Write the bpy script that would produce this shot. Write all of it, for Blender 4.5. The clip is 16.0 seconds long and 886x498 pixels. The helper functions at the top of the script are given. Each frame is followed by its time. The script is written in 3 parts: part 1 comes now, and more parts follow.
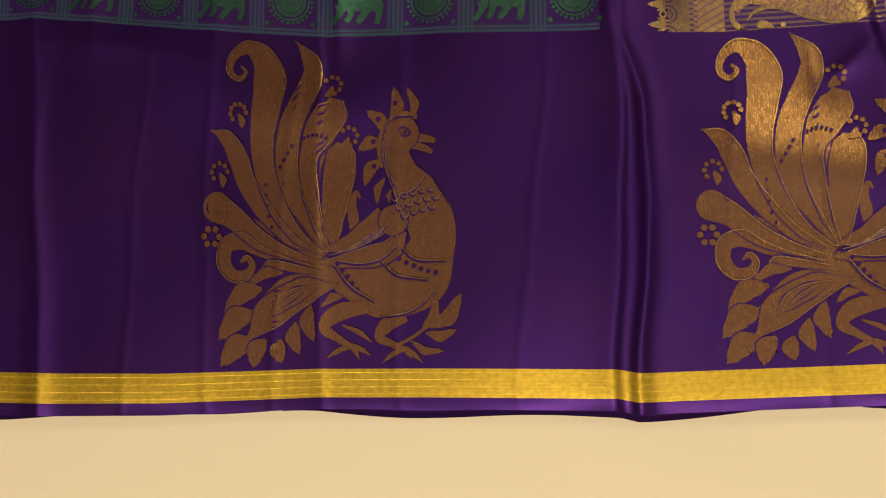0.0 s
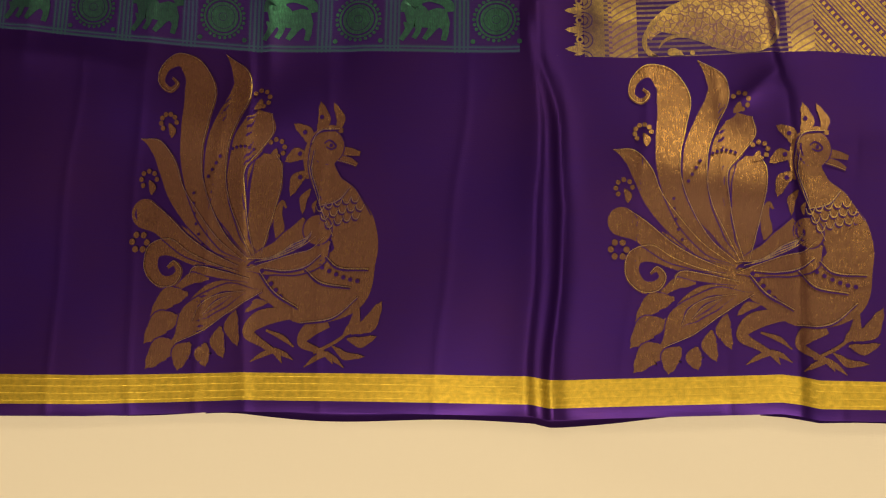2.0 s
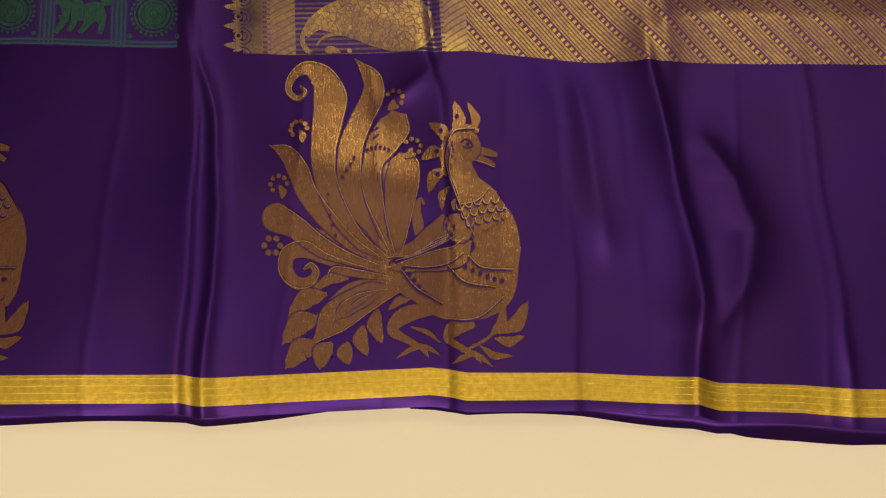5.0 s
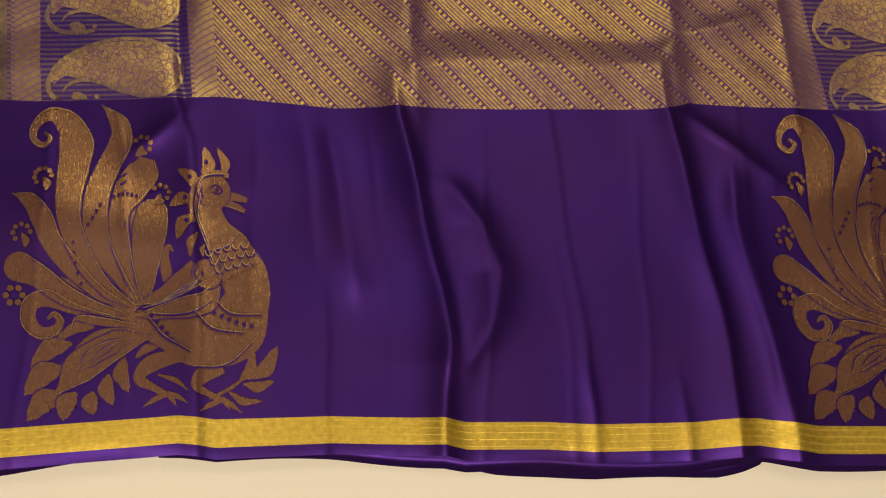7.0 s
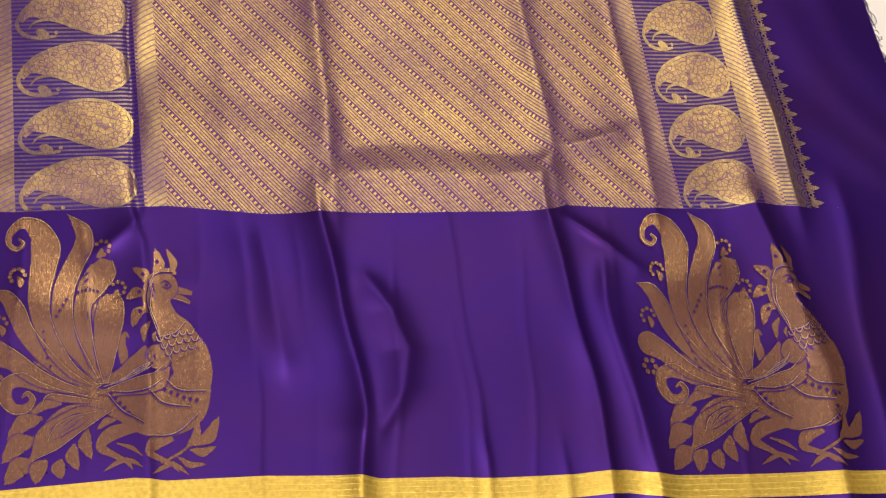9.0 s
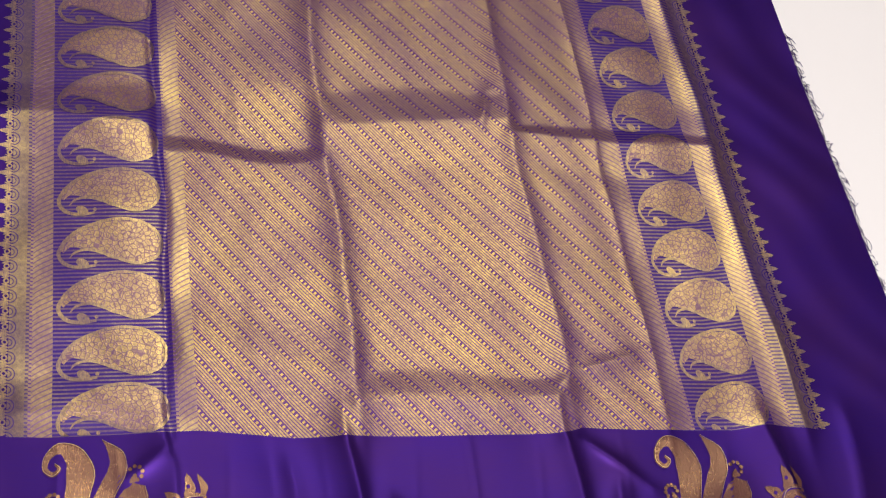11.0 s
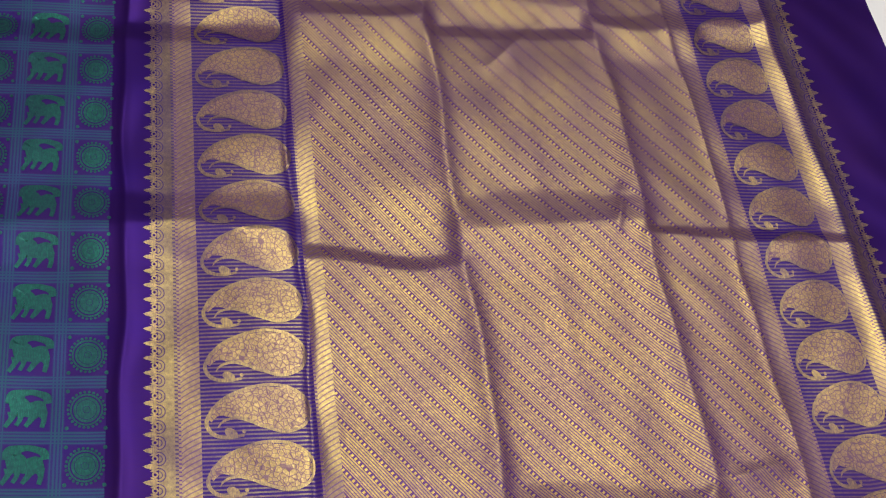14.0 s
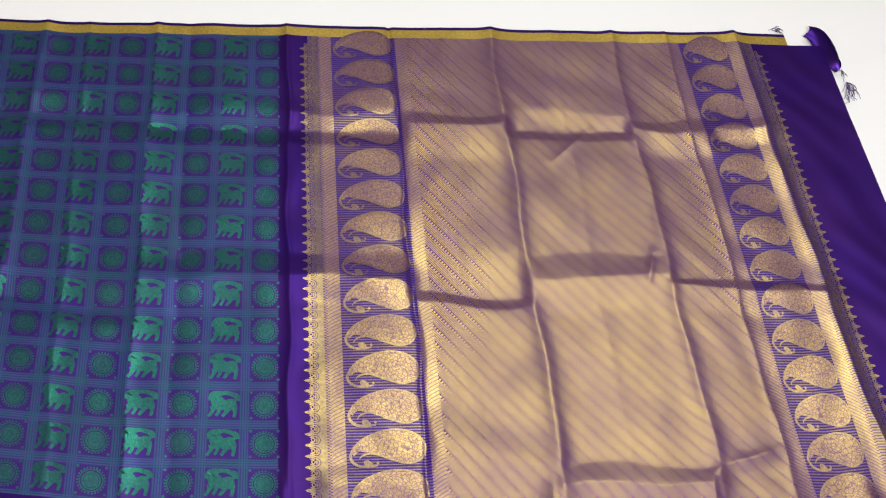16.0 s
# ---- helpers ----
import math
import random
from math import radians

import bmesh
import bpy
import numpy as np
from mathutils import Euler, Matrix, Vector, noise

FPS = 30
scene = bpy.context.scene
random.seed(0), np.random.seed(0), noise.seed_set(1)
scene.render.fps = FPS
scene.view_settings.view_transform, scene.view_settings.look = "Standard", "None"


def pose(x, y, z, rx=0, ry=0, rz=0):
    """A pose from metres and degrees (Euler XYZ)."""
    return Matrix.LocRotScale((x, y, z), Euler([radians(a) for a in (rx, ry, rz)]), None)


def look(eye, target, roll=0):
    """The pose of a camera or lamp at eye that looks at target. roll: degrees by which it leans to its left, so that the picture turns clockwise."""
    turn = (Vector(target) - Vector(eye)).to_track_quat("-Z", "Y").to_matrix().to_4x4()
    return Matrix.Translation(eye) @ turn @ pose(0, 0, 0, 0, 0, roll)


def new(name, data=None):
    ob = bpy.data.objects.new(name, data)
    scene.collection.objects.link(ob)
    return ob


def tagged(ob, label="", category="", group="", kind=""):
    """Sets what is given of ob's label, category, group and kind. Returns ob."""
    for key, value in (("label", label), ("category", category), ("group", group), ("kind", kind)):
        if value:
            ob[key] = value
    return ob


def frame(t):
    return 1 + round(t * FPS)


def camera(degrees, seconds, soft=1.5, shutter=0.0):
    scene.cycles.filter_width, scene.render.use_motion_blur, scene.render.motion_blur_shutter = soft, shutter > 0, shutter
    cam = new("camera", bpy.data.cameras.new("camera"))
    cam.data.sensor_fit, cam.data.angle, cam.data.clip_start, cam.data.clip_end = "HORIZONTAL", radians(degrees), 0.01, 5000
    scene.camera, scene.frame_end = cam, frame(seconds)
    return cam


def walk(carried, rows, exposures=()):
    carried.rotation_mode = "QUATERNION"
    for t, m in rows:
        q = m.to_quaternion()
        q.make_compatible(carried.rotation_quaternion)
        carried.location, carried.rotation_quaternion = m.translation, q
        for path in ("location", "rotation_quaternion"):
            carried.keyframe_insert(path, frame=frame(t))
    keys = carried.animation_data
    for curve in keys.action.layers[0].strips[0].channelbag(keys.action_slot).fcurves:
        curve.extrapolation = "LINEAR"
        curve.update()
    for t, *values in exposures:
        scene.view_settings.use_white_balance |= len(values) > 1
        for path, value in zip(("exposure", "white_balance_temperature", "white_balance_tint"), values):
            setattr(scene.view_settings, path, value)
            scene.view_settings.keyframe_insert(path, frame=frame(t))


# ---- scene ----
cam = camera(38.0, 16.0, soft=1.15)
PATH = [
    (0, (0.204, -0.044, 0.985), (-0.185, 0.295, -0.947), -48.5),
    (0.5, (0.204, -0.07, 1.027), (-0.129, 0.314, -0.907), -40.0),
    (1, (0.209, -0.065, 1.023), (-0.104, 0.318, -0.915), -38.2),
    (1.5, (0.211, -0.067, 1.02), (-0.087, 0.325, -0.918), -36.2),
    (2, (0.215, -0.068, 1.018), (-0.062, 0.324, -0.924), -34.0),
    (2.5, (0.232, -0.076, 1.011), (-0.007, 0.325, -0.934), -29.8),
    (3, (0.253, -0.083, 1.006), (0.08, 0.331, -0.943), -21.5),
    (3.5, (0.277, -0.086, 1.001), (0.139, 0.327, -0.951), -17.5),
    (6, (0.375, -0.087, 1.003), (0.519, 0.357, -0.942), 17.3),
    (6.5, (0.398, -0.077, 1.012), (0.593, 0.365, -0.929), 22.7),
    (7, (0.416, -0.086, 1.014), (0.664, 0.402, -0.91), 25.3),
    (7.5, (0.432, -0.088, 1.017), (0.724, 0.405, -0.899), 29.2),
    (8, (0.426, -0.113, 1.078), (0.731, 0.397, -0.831), 29.0),
    (8.5, (0.422, -0.136, 1.16), (0.75, 0.391, -0.741), 29.8),
    (9, (0.417, -0.131, 1.205), (0.756, 0.468, -0.673), 26.8),
    (9.5, (0.401, -0.154, 1.248), (0.746, 0.518, -0.604), 24.3),
    (10, (0.399, -0.153, 1.265), (0.735, 0.623, -0.548), 21.3),
    (10.2, (0.397, -0.145, 1.255), (0.741, 0.653, -0.547), 21.2),
    (12.3, (0.314, -0.016, 1.294), (0.69, 0.848, -0.47), 21.5),
    (12.5, (0.312, -0.011, 1.288), (0.682, 0.86, -0.474), 20.9),
    (13, (0.307, -0.015, 1.287), (0.668, 0.868, -0.47), 20.1),
    (13.5, (0.295, -0.012, 1.286), (0.606, 0.891, -0.472), 16.8),
    (14, (0.281, -0.015, 1.279), (0.56, 0.883, -0.486), 15.3),
    (14.5, (0.275, -0.008, 1.287), (0.476, 0.909, -0.479), 10.6),
    (15, (0.265, -0.03, 1.318), (0.417, 0.904, -0.443), 7.5),
    (15.5, (0.254, -0.144, 1.485), (0.387, 0.829, -0.257), 7.0),
    (16, (0.232, -0.311, 1.71), (0.369, 0.717, 0.0), 6.9),
]
walk(cam, [(t, look(eye, target, roll)) for t, eye, target, roll in PATH],
     [(0, 0.08, 8900, 8), (4, 0.08, 8500, 8), (6, 0.10, 7700, 9), (7.5, 0.32, 6900, 11), (8, 0.60, 6500, 13), (8.5, 0.80, 6200, 16), (10, 1.10, 5500, 20), (12, 0.96, 5250, 16), (14.5, 0.90, 5150, 13), (16, 1.25, 5100, 12)])

# the hand-held camera leaves its exposure and white balance to drift on the way
# ---- world and lamps ----
world = bpy.data.worlds.new("room_air")
scene.world = world
world.use_nodes = True
world.node_tree.nodes["Background"].inputs[0].default_value = (1.0, 0.85, 0.65, 1)
world.node_tree.nodes["Background"].inputs[1].default_value = 0.15


def lamp(name, eye, target, sx, sy, watts, colour):
    d = bpy.data.lights.new(name, "AREA")
    d.shape, d.size, d.size_y, d.energy, d.color = "RECTANGLE", sx, sy, watts, colour
    ob = new(name, d)
    ob.matrix_world = look(eye, target)
    return tagged(ob, "warm white area lamp, added overhead out of view", "lamp")


WARM = (1.0, 0.90, 0.76)
# added lamp, never in view: gives silk and gold their sheen
lamp("unseen_overhead_lamp", (0.95, 1.52, 2.74), (0.8, 1.1, 0), 1.5, 0.9, 11.5, WARM)
# added lamp, never in view: lights sheet and hem from behind the camera
lamp("unseen_overhead_lamp", (0.15, -1.0, 2.74), (0.3, -0.1, 0), 1.4, 0.7, 78, WARM)

# ---- materials ----


class Net:
    """A small builder for node materials."""

    def __init__(self, name):
        self.mat = bpy.data.materials.new(name)
        self.mat.use_nodes = True
        self.t = self.mat.node_tree
        self.p = self.t.nodes["Principled BSDF"]

    def put(self, value, socket):
        if isinstance(value, bpy.types.NodeSocket):
            self.t.links.new(value, socket)
        elif isinstance(value, tuple) and len(value) == 3 and socket.type == "RGBA":
            socket.default_value = (*value, 1)
        else:
            socket.default_value = value

    def m(self, op, a, b=0.0, c=0.0):
        n = self.t.nodes.new("ShaderNodeMath")
        n.operation = op
        for value, socket in zip((a, b, c), n.inputs):
            self.put(value, socket)
        return n.outputs[0]

    def mix(self, f, a, b):
        n = self.t.nodes.new("ShaderNodeMix")
        n.data_type = "RGBA"
        self.put(f, n.inputs[0]), self.put(a, n.inputs[6]), self.put(b, n.inputs[7])
        return n.outputs[2]

    def uv(self):
        n = self.t.nodes.new("ShaderNodeUVMap")
        s = self.t.nodes.new("ShaderNodeSeparateXYZ")
        self.t.links.new(n.outputs[0], s.inputs[0])
        self.vec = n.outputs[0]
        return s.outputs[0], s.outputs[1]

    def noise(self, scale, detail=3.0, vec=None, stretch=None):
        n = self.t.nodes.new("ShaderNodeTexNoise")
        n.inputs["Scale"].default_value, n.inputs["Detail"].default_value = scale, detail
        vec = vec or self.vec
        if stretch:
            k = self.t.nodes.new("ShaderNodeMapping")
            k.inputs["Scale"].default_value = stretch
            self.t.links.new(vec, k.inputs[0])
            vec = k.outputs[0]
        self.t.links.new(vec, n.inputs["Vector"])
        return n.outputs[0]

    def line(self, coord, pitch, width, offset=0.0):
        """1 on a stripe of that width in each pitch."""
        f = self.m("FRACT", self.m("DIVIDE", self.m("SUBTRACT", coord, offset), pitch))
        return self.m("LESS_THAN", f, width / pitch)

    def ramp(self, v, lo, hi, a, b):
        n = self.t.nodes.new("ShaderNodeMapRange")
        for value, socket in zip((v, lo, hi, a, b), n.inputs):
            self.put(value, socket)
        return n.outputs[0]

    def bump(self, height, strength, distance):
        n = self.t.nodes.new("ShaderNodeBump")
        n.inputs["Strength"].default_value, n.inputs["Distance"].default_value = strength, distance
        self.put(height, n.inputs["Height"])
        self.t.links.new(n.outputs[0], self.p.inputs["Normal"])

    def set(self, **kw):
        for key, value in kw.items():
            self.put(value, self.p.inputs[key.replace("_", " ")])
        return self.mat


PURPLE = (0.042, 0.0088, 0.190)
PURPLE_RED = (0.058, 0.0130, 0.138)
GOLD = (0.95, 0.69, 0.13)


def silk_look(k, u, v):
    """Shot-silk ground colour: two threads, faint slubs along the weft."""
    blotch = k.noise(9, 2)
    slub = k.noise(60, 2, stretch=(1.0, 14.0, 1.0))
    f = k.m("ADD", k.m("MULTIPLY", blotch, 0.7), k.m("MULTIPLY", slub, 0.35))
    return k.mix(k.ramp(f, 0.3, 0.75, 0.0, 1.0), PURPLE, PURPLE_RED), slub


def silk(name):
    k = Net(name)
    u, v = k.uv()
    col, slub = silk_look(k, u, v)
    k.bump(k.m("ADD", k.m("MULTIPLY", slub, 0.4), k.m("MULTIPLY", k.noise(900, 1), 0.5)), 0.2, 0.0005)
    return k.set(Base_Color=col, Metallic=0.80, Roughness=0.43)


def brocade(name, pattern, gold=GOLD, rough=0.30, share=0.68, ground=None):
    """Gold thread over purple silk; pattern(k, u, v) says where the gold floats on top, share how densely it covers there."""
    k = Net(name)
    u, v = k.uv()
    silk_ground, slub = silk_look(k, u, v)
    mask = pattern(k, u, v)
    grain = k.noise(1500, 2, stretch=(1.0, 0.35, 1.0))
    # broad blotches of weaker gold: uneven sheen put into the colour
    sheen_patches = k.ramp(k.noise(14, 3), 0.35, 0.66, 0.70, 1.0)
    g = k.m("MULTIPLY", k.m("MULTIPLY", mask, sheen_patches), k.ramp(grain, 0.36, 0.62, share * 0.72, share * 1.12))
    tone = k.mix(k.ramp(k.noise(220, 2), 0.3, 0.7, 0.0, 1.0), gold, tuple(c * 0.6 for c in gold))
    k.bump(k.m("ADD", k.m("MULTIPLY", mask, 0.6), k.m("MULTIPLY", grain, 0.5)), 0.30, 0.0006)
    metal = k.t.nodes.new("ShaderNodeBsdfPrincipled")
    k.put(tone, metal.inputs["Base Color"])
    metal.inputs["Metallic"].default_value, metal.inputs["Roughness"].default_value = 1.0, rough
    k.t.links.new(k.p.inputs["Normal"].links[0].from_socket, metal.inputs["Normal"])
    both = k.t.nodes.new("ShaderNodeMixShader")
    k.put(g, both.inputs[0])
    k.t.links.new(k.p.outputs[0], both.inputs[1]), k.t.links.new(metal.outputs[0], both.inputs[2])
    k.t.links.new(both.outputs[0], k.t.nodes["Material Output"].inputs[0])
    return k.set(Base_Color=ground or silk_ground, Metallic=0.35, Roughness=0.5)


def diagonal(k, u, v):
    a = k.m("ADD", k.m("MULTIPLY", u, 0.747), k.m("MULTIPLY", v, 0.664))
    along = k.m("SUBTRACT", k.m("MULTIPLY", v, 0.747), k.m("MULTIPLY", u, 0.664))
    f = k.m("FRACT", k.m("DIVIDE", a, 0.0187))

    def band(lo, hi):
        return k.m("MULTIPLY", k.m("GREATER_THAN", f, lo), k.m("LESS_THAN", f, hi))

    beads = k.m("MULTIPLY", band(0.04, 0.21), k.ramp(k.line(along, 0.0048, 0.0024), 0, 1, 0.0, 1.2))
    lines = 0.0
    for n in range(4):
        lines = k.m("ADD", lines, band(0.36 + 0.16 * n, 0.43 + 0.16 * n))
    streak = k.ramp(k.noise(90, 2, stretch=(1.0, 9.0, 1.0)), 0.35, 0.65, 0.72, 1.0)
    plain_gold = k.m("MULTIPLY", k.m("MULTIPLY", band(0.30, 1.0), streak), k.m("SUBTRACT", 1.0, k.m("MULTIPLY", lines, 0.85)))
    return k.m("ADD", beads, plain_gold)


def petals(k, u, v):
    """Closely set petal cells parted by thin dark outlines."""
    n = k.t.nodes.new("ShaderNodeTexVoronoi")
    n.feature = "DISTANCE_TO_EDGE"
    n.inputs["Scale"].default_value = 190
    k.t.links.new(k.vec, n.inputs["Vector"])
    return k.m("MULTIPLY", k.ramp(n.outputs["Distance"], 0.02, 0.11, 0.25, 1.0), k.ramp(k.noise(500, 2), 0.3, 0.6, 0.6, 1.0))


def chevron(u0, flip):
    def pattern(k, u, v):
        d = k.m("MULTIPLY", k.m("SUBTRACT", u, u0), flip)
        arc = k.m("SUBTRACT", v, k.m("MULTIPLY", k.m("POWER", k.m("MAXIMUM", d, 0.0), 0.6), 0.16))
        hatch = k.m("MAXIMUM", k.line(arc, 0.0058, 0.0042), 0.25)
        edge = k.m("LESS_THAN", d, 0.0028)
        dots = k.line(v, 0.0042, 0.0024)
        return k.m("ADD", k.m("MULTIPLY", hatch, k.m("SUBTRACT", 1.0, edge)), k.m("MULTIPLY", dots, edge))
    return pattern


def ruled(k, u, v):
    return k.m("MULTIPLY", k.line(v, 0.0043, 0.0019), 0.5)


def scallops(edge, flip):
    def pattern(k, u, v):
        f = k.m("MULTIPLY", k.m("SUBTRACT", k.m("FRACT", k.m("DIVIDE", k.m("SUBTRACT", v, 0.308), 0.0165)), 0.5), 0.0165)
        d = k.m("SQRT", k.m("ADD", k.m("POWER", k.m("ABSOLUTE", f), 2.0), k.m("POWER", k.m("ABSOLUTE", k.m("SUBTRACT", u, edge)), 2.0)))
        ringed = k.m("ADD", k.line(d, 0.5, 0.0012, 0.0062), k.line(d, 0.5, 0.0010, 0.0030))
        dots = k.m("MULTIPLY", k.m("LESS_THAN", k.m("MULTIPLY", k.m("SUBTRACT", u, edge), flip), -0.0165), k.line(v, 0.0042, 0.0018))
        return k.m("MAXIMUM", k.m("SUBTRACT", 0.95, k.m("MULTIPLY", k.m("ADD", ringed, dots), 0.75)), 0.1)
    return pattern


def full(k, u, v):
    ribs = k.m("MULTIPLY", k.line(v, 0.0055, 0.0011, 0.0135), 0.35)
    return k.m("SUBTRACT", k.m("ADD", 0.82, k.m("MULTIPLY", k.noise(500, 1, stretch=(0.2, 4.0, 1.0)), 0.3)), ribs)


def floats(k, u, v):
    """Motif fill: warp-wise floats that break into grains."""
    return k.ramp(k.noise(420, 2, stretch=(2.2, 0.35, 1.0)), 0.3, 0.62, 0.5, 1.0)


def lattice_cloth():
    k = Net("green_lattice_silk")
    u, v = k.uv()
    ground, slub = silk_look(k, u, v)
    lu = lv = 0.0
    for n, off in enumerate((0.0, 0.0036, 0.0072, 0.0108)):
        w = 0.0019 if n % 3 else 0.0014
        lu = k.m("MAXIMUM", lu, k.line(u, 0.0586, w, 0.0752 + off))
        lv = k.m("MAXIMUM", lv, k.line(v, 0.0590, w, 0.2955 + off))
    mask = k.m("MAXIMUM", lu, lv)
    fill = k.m("MAXIMUM", k.line(u, 0.0586, 0.0145, 0.0740), k.line(v, 0.0590, 0.0145, 0.2943))
    haze = k.ramp(k.noise(1200, 1, stretch=(1.0, 0.25, 1.0)), 0.35, 0.65, 0.12, 0.34)
    mask = k.m("MAXIMUM", k.m("MULTIPLY", mask, 0.85), k.m("MULTIPLY", k.m("MAXIMUM", fill, 0.15), haze))
    teal = k.mix(k.ramp(k.noise(11, 2), 0.35, 0.65, 0.0, 1.0), (0.030, 0.12, 0.13), (0.045, 0.10, 0.21))
    k.bump(k.m("ADD", mask, slub), 0.35, 0.0005)
    return k.set(Base_Color=k.mix(mask, ground, teal), Metallic=0.5, Roughness=0.42)


def sheet_cloth():
    k = Net("cream_cotton")
    co = k.t.nodes.new("ShaderNodeTexCoord")
    k.vec = co.outputs["Object"]
    weave = k.m("ADD", k.noise(700, 2, stretch=(1.0, 0.12, 1.0)), k.noise(700, 2, stretch=(0.12, 1.0, 1.0)))
    k.bump(weave, 0.12, 0.0006)
    return k.set(Base_Color=k.mix(k.noise(2.5, 4), (0.88, 0.82, 0.71), (0.93, 0.875, 0.77)), Roughness=0.85)


def plain(name, col, rough):
    k = Net(name)
    co = k.t.nodes.new("ShaderNodeTexCoord")
    k.vec = co.outputs["Object"]
    n = k.noise(3.0, 5)
    k.bump(k.noise(90, 3), 0.2, 0.002)
    return k.set(Base_Color=k.mix(n, tuple(c * 0.88 for c in col), col), Roughness=rough)


SILK = silk("purple_silk")
FIELD = brocade("diagonal_brocade", diagonal, (1.0, 0.73, 0.12), 0.40, 0.88, (0.130, 0.042, 0.165))
CHEV_A = brocade("chevron_brocade", chevron(0.203, 1.0), ground=(0.18, 0.075, 0.20))
CHEV_B = brocade("chevron_brocade_inner", chevron(0.345, 1.0), ground=(0.18, 0.075, 0.20))
CHEV_C = brocade("chevron_brocade_far", chevron(0.886, -1.0), ground=(0.18, 0.075, 0.20))
CHEV_D = brocade("chevron_brocade_end", chevron(0.998, -1.0), ground=(0.18, 0.075, 0.20))
RULED = brocade("ruled_brocade", ruled)
STRIP = brocade("gold_strip_brocade", scallops(0.183, -1.0))
STRIP_END = brocade("gold_strip_brocade_end", scallops(1.026, 1.0))
BAND = brocade("gold_band_weave", full, (0.98, 0.70, 0.12), 0.36, 0.85, (0.68, 0.45, 0.06))
MOTIF = brocade("motif_gold", floats, (0.95, 0.55, 0.20), 0.26, 0.46, (0.130, 0.046, 0.040))
PAISLEY = brocade("paisley_gold", floats, (1.0, 0.70, 0.17), 0.32, 0.85)
PETALS = brocade("paisley_petals", petals, (1.0, 0.70, 0.17), 0.32, 0.85, (0.16, 0.06, 0.16))
LATTICE = lattice_cloth()
GREEN = brocade("green_silk_thread", floats, (0.07, 0.42, 0.21), 0.36, 0.70, (0.026, 0.060, 0.095))
SHEET = sheet_cloth()

# ---- the lie of the cloth: u along the sari, v across it, both in metres ----


def piecewise(x, pairs):
    xs, ys = zip(*pairs)
    return np.interp(x, xs, ys)


HEM = ((-0.900, -0.0080), (-0.320, -0.0120), (-0.220, -0.0096), (-0.090, -0.0023), (0.000, -0.0012), (0.146, -0.0004), (0.160, -0.0033), (0.190, -0.0012), (0.335, 0.0065), (0.351, 0.0045), (0.364, 0.0020), (0.455, 0.0031), (0.539, -0.0015), (0.557, -0.0057), (0.620, -0.0072), (0.660, -0.0106), (0.742, -0.0115), (0.793, -0.0101), (0.843, -0.0187), (0.964, -0.0230), (1.165, -0.0280))
TOP = ((-0.900, 0.0370), (-0.350, 0.0290), (-0.250, 0.0166), (-0.150, 0.0062), (-0.090, 0.0010), (0.000, 0.0010), (0.130, -0.0030), (0.170, -0.0058), (0.220, -0.0077), (0.320, -0.0056), (0.366, -0.0037), (0.400, -0.0067), (0.460, -0.0134), (0.530, -0.0144), (0.610, -0.0154), (0.740, -0.0158), (0.762, -0.0094), (0.820, -0.0128), (0.930, -0.0155), (0.974, -0.0108), (1.030, -0.0172), (1.165, -0.0180))


def ridge(d, width):
    return np.exp(-np.sqrt((d / width) ** 2 + 0.04) * 1.6)


def lop(d, left, right):
    """A fold with a flank of its own on either side."""
    return np.where(d < 0, ridge(d, left), ridge(d, right))


def flank(d, far, near_side):
    """A crease with plain, even flanks."""
    x = np.sqrt(np.where(d > 0, d / far, d / near_side) ** 2 + 0.006)
    return 0.5 * (1.06 - x + np.sqrt((1.06 - x) ** 2 + 0.010))


def on(x, a, b, s=0.02):
    return 0.5 * (np.tanh((x - a) / s) - np.tanh((x - b) / s))


